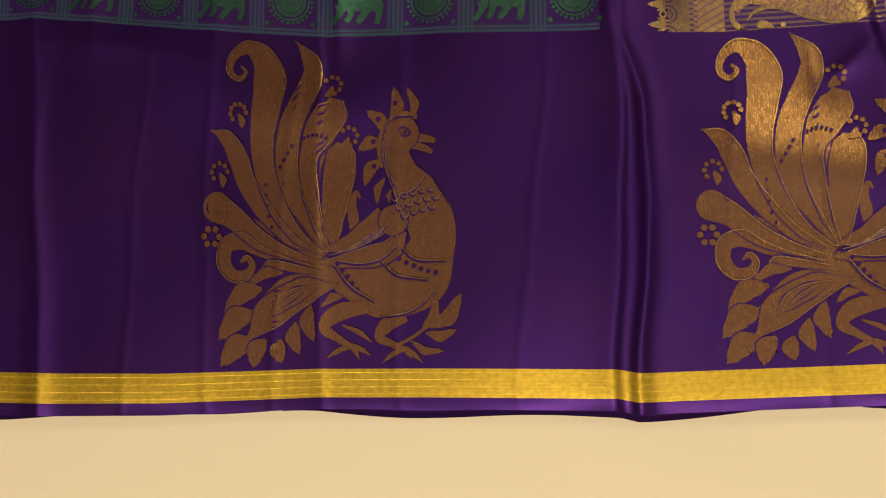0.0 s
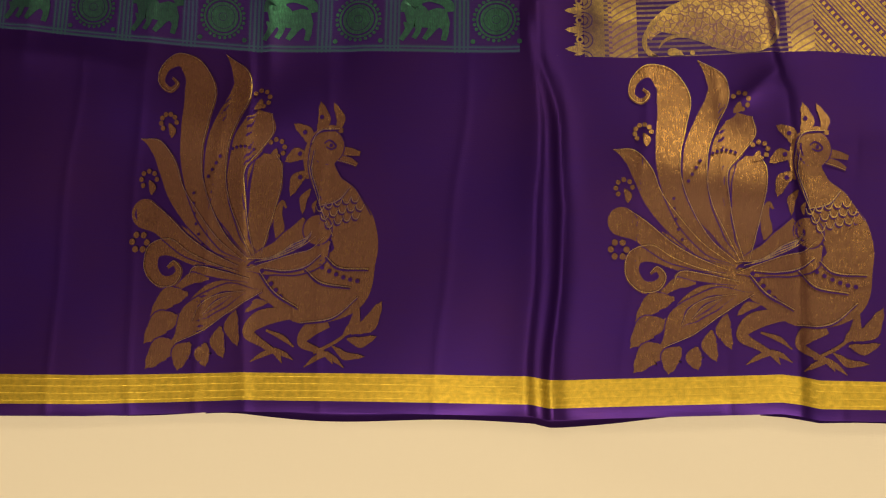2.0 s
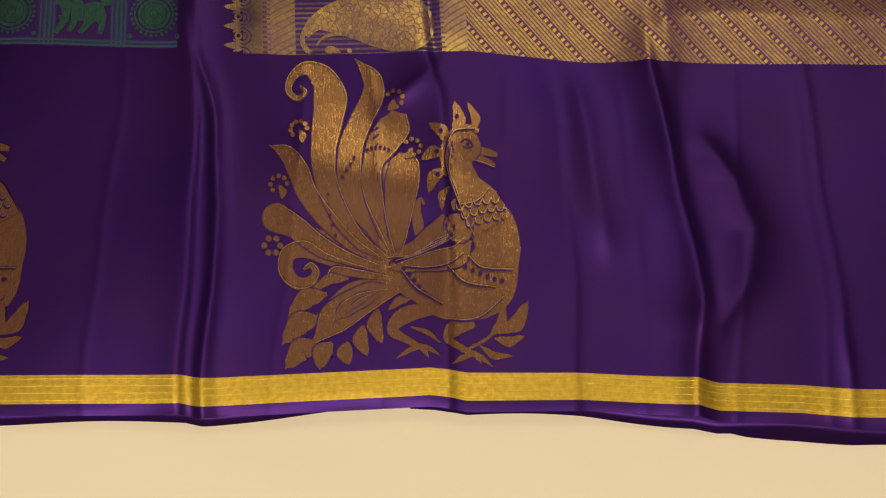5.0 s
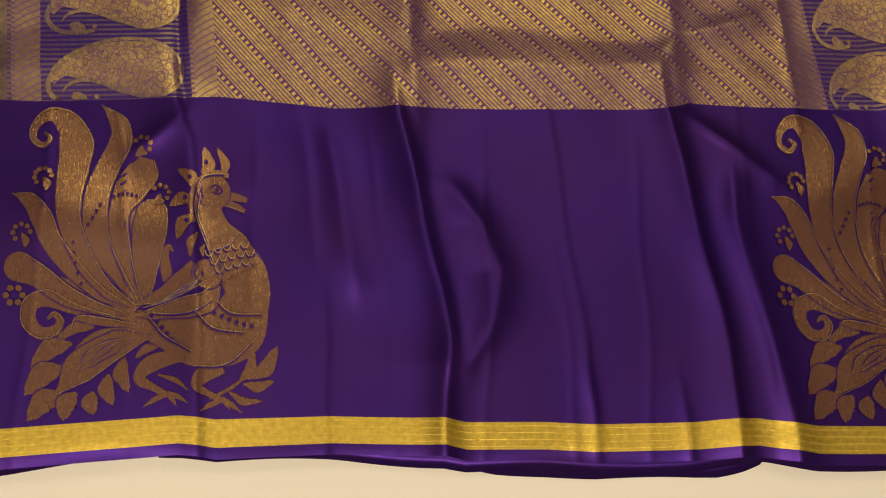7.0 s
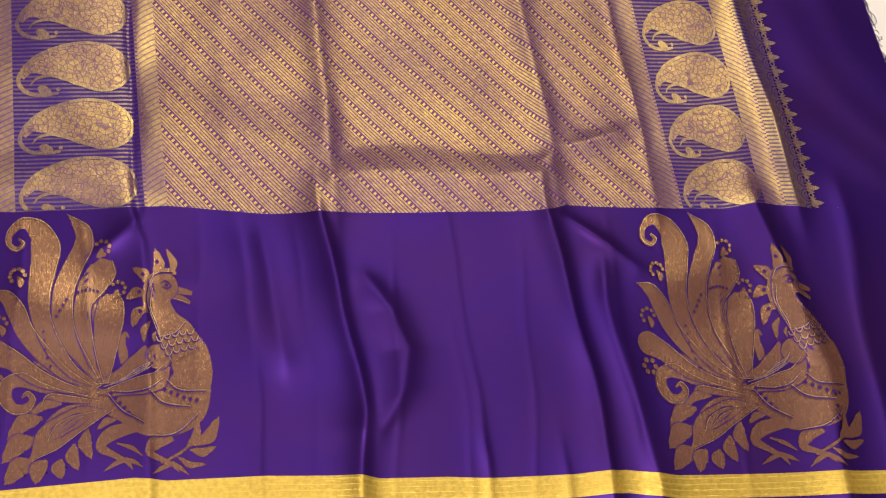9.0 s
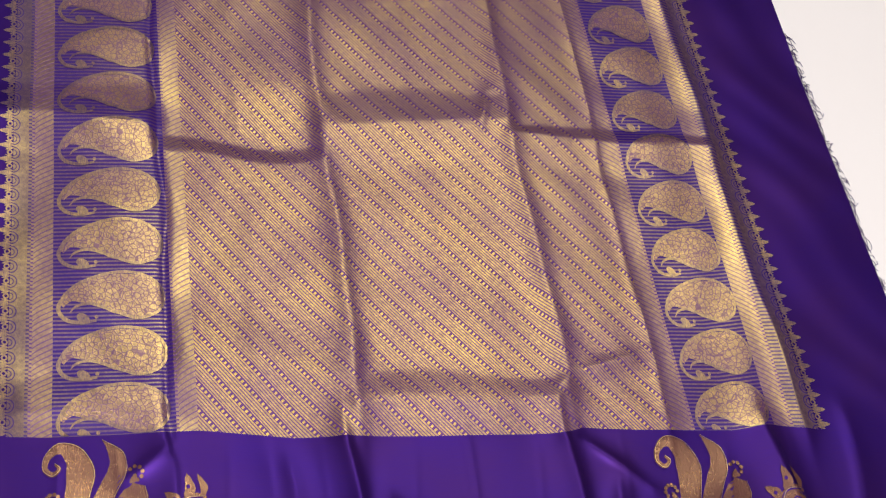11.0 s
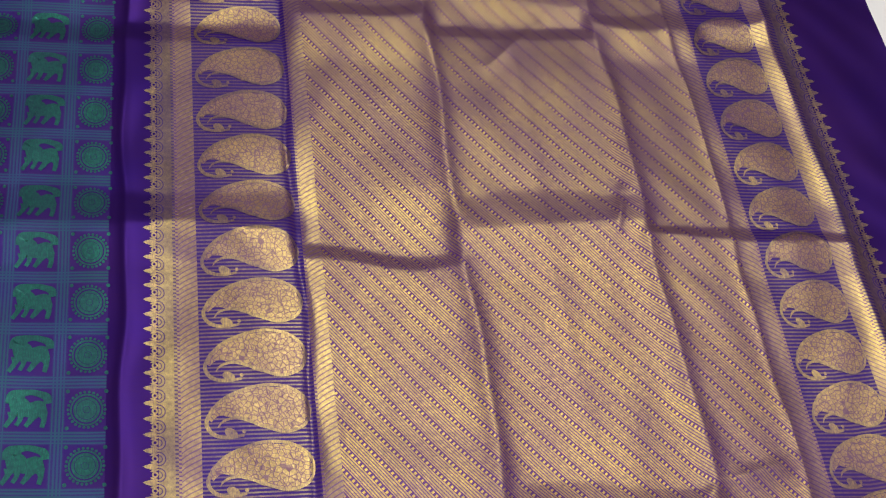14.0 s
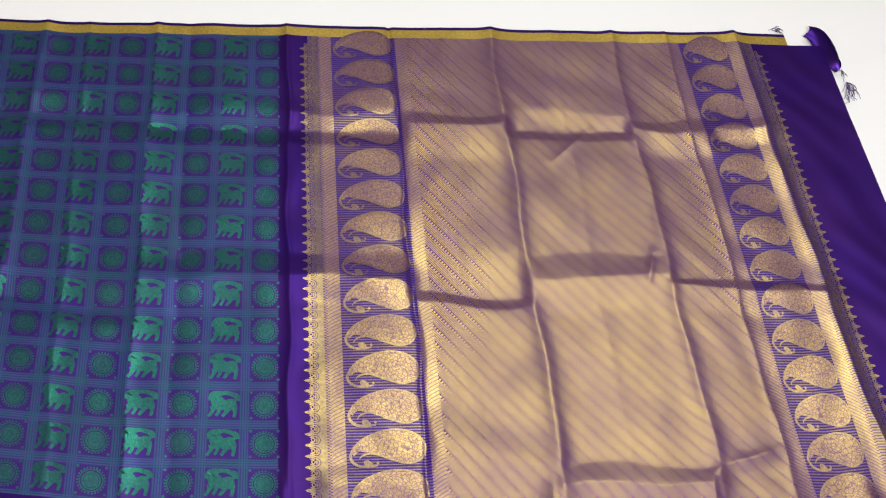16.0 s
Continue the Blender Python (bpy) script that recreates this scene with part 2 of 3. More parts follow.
# folds of the near border: line from seam to hem, where it starts and ends, width on either side, height
FOLDS = (
    (((0.03, -0.326), (0.19, -0.339), (0.30, -0.357)), -0.1, 0.31, 0.014, 0.012, 0.0050),
    (((0.03, -0.083), (0.30, -0.101)), -0.1, 0.32, 0.016, 0.004, 0.0016),
    (((0.03, 0.146), (0.20, 0.146), (0.30, 0.139)), -0.1, 0.33, 0.030, 0.006, 0.0050),
    (((0.03, 0.164), (0.17, 0.167), (0.245, 0.157), (0.30, 0.144)), -0.1, 0.29, 0.006, 0.012, 0.0060),
    (((0.03, 0.353), (0.10, 0.347), (0.27, 0.341), (0.30, 0.334)), -0.1, 0.31, 0.026, 0.008, 0.0036),
    (((0.03, 0.450), (0.27, 0.436)), -0.1, 0.28, 0.020, 0.005, 0.0016),
    (((0.15, 0.470), (0.27, 0.456)), 0.14, 0.28, 0.020, 0.022, 0.0052),
    (((0.03, 0.541), (0.10, 0.542), (0.15, 0.537), (0.21, 0.528), (0.30, 0.515)), -0.1, 0.33, 0.020, 0.012, 0.0095),
    (((0.08, 0.556), (0.116, 0.578), (0.157, 0.588), (0.198, 0.576), (0.24, 0.552)), 0.08, 0.235, 0.036, 0.022, 0.0090),
    (((0.03, 0.661), (0.08, 0.654), (0.30, 0.641)), -0.1, 0.31, 0.010, 0.004, 0.0010),
    (((0.04, 0.660), (0.075, 0.653)), 0.03, 0.08, 0.008, 0.005, 0.0018),
    (((0.03, 0.776), (0.13, 0.768), (0.20, 0.759), (0.25, 0.751), (0.30, 0.742)), -0.1, 0.33, 0.022, 0.008, 0.0085),
    (((0.03, 0.822), (0.11, 0.806), (0.20, 0.794)), -0.1, 0.24, 0.014, 0.022, 0.0075),
    (((0.03, 0.735), (0.08, 0.728)), -0.1, 0.06, 0.008, 0.005, 0.0018),
    (((0.03, 0.992), (0.137, 1.004), (0.20, 0.990), (0.25, 0.975), (0.30, 0.962)), -0.1, 0.32, 0.036, 0.016, 0.0120),
    (((0.03, 1.05), (0.30, 1.06)), -0.1, 0.32, 0.02, 0.02, 0.004))
# crosswise creases, panel by panel: along u, line, height, width beyond it and before it
CROSS = (
    (-1.0, -0.088, 0.605, -0.0060, 0.045, 0.030), (-0.088, 0.342, 0.655, 0.0062, 0.042, 0.045), (0.342, 0.530, 0.641, -0.0068, 0.085, 0.018),
    (0.530, 0.757, 0.662, 0.0062, 0.038, 0.050), (0.757, 1.010, 0.644, 0.0060, 0.014, 0.038),
    (-1.0, -0.088, 0.950, -0.0060, 0.035, 0.030), (-0.088, 0.342, 0.933, -0.0060, 0.036, 0.024), (0.342, 0.530, 0.946, 0.0062, 0.020, 0.062),
    (0.530, 0.757, 0.936, -0.0058, 0.036, 0.018), (0.757, 0.900, 0.942, 0.0056, 0.022, 0.044), (0.900, 1.010, 0.955, 0.0040, 0.020, 0.030),
    (0.345, 0.530, 0.375, 0.0042, 0.060, 0.055), (0.530, 0.752, 0.337, 0.0064, 0.026, 0.036), (0.190, 0.342, 0.330, 0.0040, 0.040, 0.028), (0.757, 0.870, 0.325, 0.0030, 0.030, 0.025))
CREASES = (
    (0.753, 0.290, 0.829, 0.239, 0.012, 0.006), (0.750, 0.350, 0.850, 0.395, 0.014, 0.007), (0.680, 0.940, 0.600, 0.880, 0.012, 0.004),
    (0.720, 0.655, 0.735, 0.705, 0.010, 0.006), (0.340, 0.290, 0.300, 0.255, 0.014, 0.005),
    (-0.34, 0.285, -0.20, 0.276, 0.024, 0.005))


def height(u, v):
    z = 0.014 + 0 * u
    u, v = u + 0.003 * np.sin(17 * v + 5 * u) + 0.0015 * np.sin(43 * v), v + 0.004 * np.sin(13 * u + 2) + 0.002 * np.sin(37 * u + 4 * v)
    near, field = on(v, -0.1, 0.285, 0.03), on(v, 0.30, 1.3, 0.03)
    # folds down the peacock border
    for line, lo, hi, wl, wr, h in FOLDS:
        z = z + on(v, lo, hi, 0.02) * 1.25 * h * lop(u - piecewise(v, line), wl, wr)
    # soft cross folds over the plumes of the figures
    for a, b, v0, w, h in ((-0.24, -0.04, 0.262, 0.032, 0.0042), (0.22, 0.345, 0.205, 0.034, 0.0040), (0.355, 0.42, 0.250, 0.022, 0.0030), (0.82, 0.93, 0.238, 0.034, 0.0045)):
        z = z + on(u, a, b, 0.025) * h * np.exp(-(((v - v0 - 0.02 * np.sin(14 * u)) / w) ** 2))
    # lengthwise creases of the end piece: place near and far, width on either side, height
    for a, b, wl, wr, h in ((0.341, 0.337, 0.006, 0.005, -0.0042), (0.531, 0.527, 0.024, 0.018, 0.0080), (0.756, 0.756, 0.020, 0.016, 0.0065), (1.010, 0.995, 0.020, 0.012, 0.0085),
                            (0.857, 0.861, 0.010, 0.006, 0.0024), (0.43, 0.435, 0.012, 0.012, 0.0012), (0.63, 0.64, 0.015, 0.015, 0.0014), (0.146, 0.146, 0.008, 0.012, 0.0050),
                            (-0.084, -0.086, 0.010, 0.016, 0.0060), (-0.020, -0.03, 0.020, 0.020, -0.0030), (-0.19, -0.20, 0.014, 0.014, 0.0030), (-0.300, -0.270, 0.014, 0.020, 0.0065), (-0.45, -0.44, 0.02, 0.02, 0.005)):
        z = z + field * h * lop(u - (a + (b - a) * (v - 0.3) / 0.85), wl, wr)
    # crosswise creases, turning up and down from panel to panel
    for a, b, v0, h, far, near_side in CROSS:
        d = v - v0 - 0.004 * np.sin(9 * u + 30 * v0) - 0.002 * np.sin(41 * u + 9 * v0)
        z = z + field * on(u, a, b, 0.010) * h * flank(d, far * (1 + 0.2 * np.sin(23 * u)), near_side)
    # faint memories of earlier folds
    for i in range(22):
        a = -0.6 + 0.083 * i + 0.02 * math.sin(5 * i)
        z = z + near * 0.0007 * ridge(u - a - 0.05 * (0.15 - v) * math.sin(3 * i), 0.004)
    # short creases: from, to, width, height
    for a, b, c, d, w, h in CREASES:
        l2 = (c - a) ** 2 + (d - b) ** 2
        t = np.clip(((u - a) * (c - a) + (v - b) * (d - b)) / l2, 0, 1)
        off = np.hypot(u - a - t * (c - a), v - b - t * (d - b))
        z = z + h * ridge(off, w) * (0.35 + 0.65 * np.sin(math.pi * np.clip(t, 0.1, 0.9)))
    # the cloth swells softly between the creases
    z = z + 0.0022 * np.sin(11 * u + 3 * v) * np.sin(8 * v - 2 * u + 1) + 0.0012 * np.sin(31 * u - 9 * v) * np.sin(17 * v + 7 * u)
    z = z + field * 0.0006 * np.sin(33 * (u + 0.8 * v)) * np.sin(27 * (v - 0.5 * u)) + field * 0.0005 * np.sin(61 * u + 20 * v + 2 * np.sin(19 * v)) * np.sin(47 * v + 2 * np.sin(23 * u))
    z = 0.0068 + 0.5 * (z - 0.0068 + np.sqrt((z - 0.0068) ** 2 + 4e-6))
    return z - 0.001 * np.exp(-(np.maximum(v, 0) / 0.006) ** 2)


def skew(u):
    return 0.036 + 0.111 * (u - 0.14)


def place(u, v, lift=0.0):
    """Where a point of the cloth lies in the room."""
    u, v = np.asarray(u, float), np.asarray(v, float)
    k = np.clip(v / 0.302, 0, 1)
    far = np.clip((v - 0.302) / 0.85, 0, 1)
    y = v + (1 - k) * piecewise(u, HEM) + k * (1 - far) * piecewise(u, TOP)
    s = skew(np.maximum(u, 0.0))
    x = u - s * np.maximum(v - 0.302, 0)
    x = x + 0.022 * (1 - k) * np.clip((u - 0.88) / 0.14, 0, 1)
    return np.stack([x, y, height(u, v) + lift], -1)


# ---- mesh helpers ----


def mesh_from(name, verts, faces, uvs, material):
    me = bpy.data.meshes.new(name)
    me.from_pydata([tuple(p) for p in verts], [], faces)
    layer = me.uv_layers.new(name="UVMap")
    loops = np.zeros(len(me.loops), np.int32)
    me.loops.foreach_get("vertex_index", loops)
    layer.data.foreach_set("uv", np.asarray(uvs, np.float32)[loops].ravel())
    me.polygons.foreach_set("use_smooth", np.ones(len(me.polygons), bool))
    me.materials.append(material)
    me.update()
    return me


def part(name, me, parent, label=""):
    ob = new(name, me)
    ob.parent = parent
    return tagged(ob, label)


def patch(name, u0, u1, v0, v1, material, parent, label="", step=0.0026, lift=0.0):
    nu, nv = max(2, int((u1 - u0) / step) + 1), max(2, int((v1 - v0) / step) + 1)
    u, v = np.meshgrid(np.linspace(u0, u1, nu), np.linspace(v0, v1, nv))
    u, v = u.ravel(), v.ravel()
    faces = [(j * nu + i, j * nu + i + 1, (j + 1) * nu + i + 1, (j + 1) * nu + i) for j in range(nv - 1) for i in range(nu - 1)]
    return part(name, mesh_from(name, place(u, v, lift), faces, np.stack([u, v], -1), material), parent, label)


class Shape:
    """Collects flat woven figures in the cloth's own coordinates and lays them on it."""

    def __init__(self):
        self.p, self.f = [], []

    def add(self, pts, faces):
        n = len(self.p)
        self.p += [tuple(q) for q in pts]
        self.f += [tuple(n + i for i in face) for face in faces]

    def fan(self, pts):
        c = np.mean(pts, 0)
        n = len(pts)
        pts = np.asarray(pts)
        rings = [c + (pts - c) * k for k in ((0.4, 0.75, 1.0) if n > 12 else (1.0,))]
        faces = [(0, 1 + i, 1 + (i + 1) % n) for i in range(n)]
        for r in range(len(rings) - 1):
            faces += [(1 + r * n + i, 1 + (r + 1) * n + i, 1 + (r + 1) * n + (i + 1) % n, 1 + r * n + (i + 1) % n) for i in range(n)]
        self.add([c, *np.vstack(rings)], faces)

    def disc(self, x, y, r, n=10, ry=None, turn=0.0):
        a = np.linspace(0, 2 * math.pi, n, endpoint=False)
        px, py = r * np.cos(a), (ry or r) * np.sin(a)
        self.fan(np.stack([x + px * math.cos(turn) - py * math.sin(turn), y + px * math.sin(turn) + py * math.cos(turn)], -1))

    def ring(self, x, y, r0, r1, n=28):
        a = np.linspace(0, 2 * math.pi, n, endpoint=False)
        c = np.stack([np.cos(a), np.sin(a)], -1)
        self.add([*(c * r0 + (x, y)), *(c * r1 + (x, y))], [(i, (i + 1) % n, n + (i + 1) % n, n + i) for i in range(n)])

    def stroke(self, pts, widths, per=7, across=3):
        """A band along a smooth line, as wide as given at each of its points."""
        q = np.array(pts, float)
        w = np.array(widths, float)
        q = np.vstack([2 * q[0] - q[1], q, 2 * q[-1] - q[-2]])
        line, wide = [], []
        for i in range(len(pts) - 1):
            a, b, c, d = q[i : i + 4]
            for t in np.linspace(0, 1, per, endpoint=i == len(pts) - 2):
                line.append(0.5 * (2 * b + (c - a) * t + (2 * a - 5 * b + 4 * c - d) * t * t + (3 * b - a - 3 * c + d) * t**3))
                s = t * t * (3 - 2 * t)
                wide.append(w[i] * (1 - s) + w[i + 1] * s)
        line, wide = np.array(line), np.array(wide)[:, None] / 2
        tan = np.gradient(line, axis=0)
        nor = np.stack([-tan[:, 1], tan[:, 0]], -1) / (np.linalg.norm(tan, axis=1)[:, None] + 1e-9)
        n = len(line)
        rows = [line + nor * wide * k for k in np.linspace(-1, 1, across)]
        self.add(np.vstack(rows), [(r * n + i, r * n + i + 1, (r + 1) * n + i + 1, (r + 1) * n + i) for r in range(across - 1) for i in range(n - 1)])

    def thread(self, pts, widths, side, wide):
        """A narrow band along one edge of the stroke with these points and widths."""
        q, w = np.array(pts, float), np.array(widths, float)
        tan = np.gradient(q, axis=0)
        nor = np.stack([-tan[:, 1], tan[:, 0]], -1) / (np.linalg.norm(tan, axis=1)[:, None] + 1e-9)
        edge = q + nor * (side * (w / 2 - wide))[:, None]
        self.stroke(edge, [wide * 0.6] + [wide] * (len(pts) - 2) + [wide * 0.6], 7, 2)

    def leaf(self, a, b, w, bend=0.15):
        a, b = np.array(a, float), np.array(b, float)
        d = b - a
        mid = a + d * 0.45 + np.array([-d[1], d[0]]) * bend
        self.stroke([a, a + (mid - a) * 0.55, mid, mid + (b - mid) * 0.6, b], [w * 0.2, w * 0.75, w, w * 0.6, 0.02 * w], 4)

    def lay(self, name, to_cloth, material, parent, label="", lift=0.0009):
        uv = to_cloth(np.array(self.p))
        return part(name, mesh_from(name, place(uv[:, 0], uv[:, 1], lift), self.f, uv, material), parent, label)


# ---- room ----


def box(name, x0, x1, y0, y1, z0, z1, material, label, category, kind="structure"):
    bm = bmesh.new()
    bmesh.ops.create_cube(bm, size=1.0)
    for p in bm.verts:
        p.co = Vector(((x0 + x1) / 2 + p.co.x * (x1 - x0), (y0 + y1) / 2 + p.co.y * (y1 - y0), (z0 + z1) / 2 + p.co.z * (z1 - z0)))
    me = bpy.data.meshes.new(name)
    bm.to_mesh(me)
    bm.free()
    me.materials.append(material)
    return tagged(new(name, me), label, category, kind=kind)


# unseen walls and ceiling, added and kept dark so folds reflect little
WALL = plain("wall_paint", (0.24, 0.21, 0.18), 0.9)
box("floor", -2.7, 3.3, -2.7, 3.3, -0.12, -0.02, plain("floor_tile", (0.45, 0.40, 0.34), 0.5), "plain stone floor under the cream sheet", "floor")
box("ceiling", -2.7, 3.3, -2.7, 3.3, 2.8, 2.9, plain("ceiling_paint", (0.28, 0.26, 0.22), 0.9), "plain dark ceiling, added out of view to shape reflections", "ceiling")
for n, (x0, x1, y0, y1) in {"added_wall_west": (-2.8, -2.7, -2.8, 3.4), "added_wall_east": (3.3, 3.4, -2.8, 3.4), "added_wall_south": (-2.7, 3.3, -2.8, -2.7), "added_wall_north": (-2.7, 3.3, 3.3, 3.4)}.items():
    box(n, x0, x1, y0, y1, -0.12, 2.8, WALL, "plain dark wall, added out of view to shape reflections", "wall")


def bed_sheet():
    n = 240
    x, y = np.meshgrid(np.linspace(-1.7, 2.3, n), np.linspace(-1.6, 2.4, n))
    x, y = x.ravel(), y.ravel()
    z = 0.0012 * np.sin(7 * x + 3 * y) * np.sin(5 * y - 2 * x) - 0.002
    for a, b, c, h in ((0.35, 1.0, 0.03, 0.0018), (-0.6, 1.0, 0.42, 0.0012), (1.0, 0.25, -0.95, 0.0015)):
        z += h * np.exp(-((a * x + b * y - c) / 0.02) ** 2)
    top = np.stack([x, y, z], -1)
    faces = [(j * n + i, j * n + i + 1, (j + 1) * n + i + 1, (j + 1) * n + i) for j in range(n - 1) for i in range(n - 1)]
    ob = new("bed_sheet", mesh_from("bed_sheet", top, faces, np.stack([x, y], -1), SHEET))
    thick = ob.modifiers.new("thickness", "SOLIDIFY")
    thick.thickness, thick.offset = 0.012, -1
    return tagged(ob, "cream cotton sheet spread flat under the sari", "sheet")


bed_sheet()

# ---- the sari ----
sari = tagged(new("silk_sari"), "creased purple silk sari with gold brocade, spread on a sheet", "sari")
U0, U1, V1 = -0.9, 1.165, 1.152
EDGE, TIP = 0.302, 0.130
patch("peacock_border", U0, U1, 0.034, EDGE, SILK, sari, "plain purple silk border strip")
patch("hem", U0, U1, 0.003, 0.012, SILK, sari, "narrow purple selvedge")
patch("gold_band", U0, 1.045, 0.012, 0.034, BAND, sari, "bright gold woven band", step=0.003)
patch("hem_end", 1.045, U1, 0.012, 0.034, SILK, sari)
patch("body_cloth", U0, TIP, EDGE, 1.128, LATTICE, sari, "purple silk with green checked lattice")
patch("plain_strip", TIP, 0.183, EDGE, 1.128, SILK, sari)
for name, a, b, mat in (("gold_strip", 0.183, 0.203, STRIP), ("chevron_band", 0.203, 0.226, CHEV_A), ("paisley_ground", 0.226, 0.345, RULED), ("chevron_band", 0.345, 0.366, CHEV_B),
                        ("diagonal_field", 0.366, 0.861, FIELD), ("chevron_band", 0.861, 0.886, CHEV_C), ("paisley_ground", 0.886, 0.975, RULED), ("chevron_band", 0.975, 0.998, CHEV_D), ("gold_strip", 0.998, 1.026, STRIP_END)):
    patch(name, a, b, EDGE, 1.128, mat, sari)
patch("end_strip", 1.026, U1, EDGE, 1.128, SILK, sari, "plain purple silk end")
patch("far_gold_band", U0, 1.10, 1.128, 1.146, BAND, sari, "thin gold band along the far edge")
patch("far_hem", U0, 1.10, 1.146, V1, SILK, sari)


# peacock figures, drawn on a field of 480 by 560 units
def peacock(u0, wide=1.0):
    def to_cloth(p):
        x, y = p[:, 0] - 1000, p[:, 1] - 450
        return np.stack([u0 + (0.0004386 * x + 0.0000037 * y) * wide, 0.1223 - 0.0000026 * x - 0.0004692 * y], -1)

    level = [0.00062]
    bright = Shape()

    def piece(name, *strokes, leaves=(), discs=(), gap=4.5, side=1):
        """One gold figure with the dark threads that outline it, laid over those before it."""
        for k, mat in enumerate((SILK, MOTIF)):
            if not k and not gap:
                continue
            s = Shape()
            grow = 0.0 if k else gap
            for pts, w in strokes:
                s.stroke(pts, [x + grow * (0.2 if x < 9 else 1) for x in w], 9, 9)
            for p, q, w in leaves:
                s.leaf(p, q, w + grow)
            for x, y, r in discs:
                s.disc(x, y, r + grow / 2, 22)
            level[0] += 0.00002
            s.lay(name if k else "outline", to_cloth, mat, base[0], lift=level[0])
        if gap:
            # brighter gold on one edge, a painted highlight for the raised weave
            for pts, w in strokes:
                bright.thread(pts, w, side, 1.5)

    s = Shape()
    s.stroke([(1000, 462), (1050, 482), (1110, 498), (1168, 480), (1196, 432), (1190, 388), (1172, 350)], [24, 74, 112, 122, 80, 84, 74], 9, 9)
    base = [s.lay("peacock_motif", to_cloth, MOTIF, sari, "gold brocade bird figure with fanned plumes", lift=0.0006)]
    for pts, w in (([(1008, 446), (966, 340), (955, 230)], [30, 140, 60]), ([(1004, 448), (935, 392), (872, 325)], [24, 84, 60]), ([(1004, 466), (935, 450), (860, 405)], [20, 36, 44]), ([(1010, 484), (940, 515), (885, 560)], [24, 60, 46])):
        piece("fan_ground", (pts, w), gap=0)
    piece("plume", ([(985, 468), (930, 456), (885, 440), (850, 424), (822, 432), (818, 460), (836, 482), (860, 482), (872, 466), (862, 452), (850, 460)], [6, 14, 20, 30, 28, 26, 22, 20, 14, 10, 5]))
    piece("plume", ([(985, 458), (930, 443), (880, 420), (835, 386), (800, 368)], [6, 22, 34, 40, 50]), discs=[(800, 368, 26)])
    piece("plume", ([(990, 446), (935, 416), (885, 366), (855, 325), (838, 285), (815, 252), (785, 240)], [6, 24, 34, 36, 38, 28, 2]))
    piece("plume", ([(1000, 446), (950, 412), (912, 360), (888, 300), (883, 250), (889, 200), (894, 150), (878, 110), (848, 94), (823, 112), (818, 138), (835, 151), (848, 139), (838, 128)],
                    [8, 26, 36, 40, 46, 54, 62, 44, 24, 15, 12, 11, 8, 5]))
    piece("plume", ([(1005, 440), (975, 396), (946, 350), (931, 300), (934, 240), (953, 190), (972, 150), (970, 115), (938, 78)], [6, 22, 36, 44, 44, 42, 42, 34, 2]))
    piece("plume", ([(1012, 440), (990, 390), (974, 330), (972, 280), (992, 235), (1012, 205), (1020, 180)], [6, 22, 34, 36, 58, 60, 30]))
    piece("plume", ([(1022, 440), (1018, 400), (1020, 360), (1026, 310), (1030, 275), (1032, 256)], [6, 36, 52, 62, 54, 26]))
    piece("plume", ([(1066, 352), (1058, 342), (1052, 360), (1054, 384), (1056, 404)], [4, 8, 14, 20, 16]), gap=0)
    piece("tail_stem", ([(1004, 480), (950, 470), (905, 464), (890, 482)], [8, 14, 16, 4]))
    for a, b, w in (((930, 478), (862, 500), 20), ((892, 504), (823, 542), 36), ((880, 544), (814, 588), 42), ((880, 590), (820, 630), 42), ((902, 588), (880, 634), 36), ((930, 588), (932, 628), 30), ((956, 560), (964, 614), 28), ((982, 532), (990, 594), 28), ((1040, 518), (1000, 536), 16)):
        piece("tail_leaf", leaves=[(a, b, w)])
    piece("large_leaf", ([(1030, 498), (965, 512), (908, 545), (870, 586)], [6, 50, 58, 10]), side=-1)
    piece("inner_leaf", ([(1000, 500), (955, 516), (925, 532), (904, 552)], [5, 26, 26, 4]))
    piece("inner_leaf", ([(975, 506), (948, 520), (922, 540)], [3, 9, 3]))
    piece("leg", ([(1085, 535), (1030, 546), (1008, 570), (1036, 590), (1056, 602)], [22, 30, 20, 12, 10]), gap=0)
    piece("leg", ([(1150, 548), (1118, 566), (1106, 586), (1132, 598), (1150, 606)], [26, 26, 16, 11, 10]), gap=0)
    for x, y, ends in ((1056, 602, ((1014, 620), (1072, 622), (1092, 616))), (1150, 606, ((1112, 628), (1164, 622), (1184, 628)))):
        for ex, ey in ends:
            piece("toe", ([(x, y - 2), ((x + ex) / 2, (y + ey) / 2 - 3), (ex, ey)], [10, 9, 2]), gap=0)
    piece("toe", ([(1040, 566), (1070, 578), (1092, 594)], [4, 9, 3]), gap=0)
    piece("twig", ([(1128, 604), (1168, 584), (1200, 560)], [5, 6, 4]), gap=0)
    for a, b, w in (((1195, 570), (1249, 513), 28), ((1180, 576), (1206, 518), 20), ((1188, 579), (1242, 574), 19), ((1162, 592), (1222, 609), 14)):
        piece("twig_leaf", leaves=[(a, b, w)], gap=0)
    for a, b, w in (((1120, 222), (1122, 160), 24), ((1157, 218), (1146, 162), 17), ((1108, 240), (1074, 202), 24), ((1102, 258), (1060, 270), 25), ((1104, 286), (1073, 332), 24), ((1110, 318), (1097, 364), 15), ((1122, 338), (1119, 362), 8)):
        piece("crest_feather", leaves=[(a, b, w)], gap=0)
    piece("crest_band", ([(1108, 300), (1104, 262), (1116, 230), (1142, 214), (1166, 214)], [14, 20, 22, 20, 8]), gap=0)
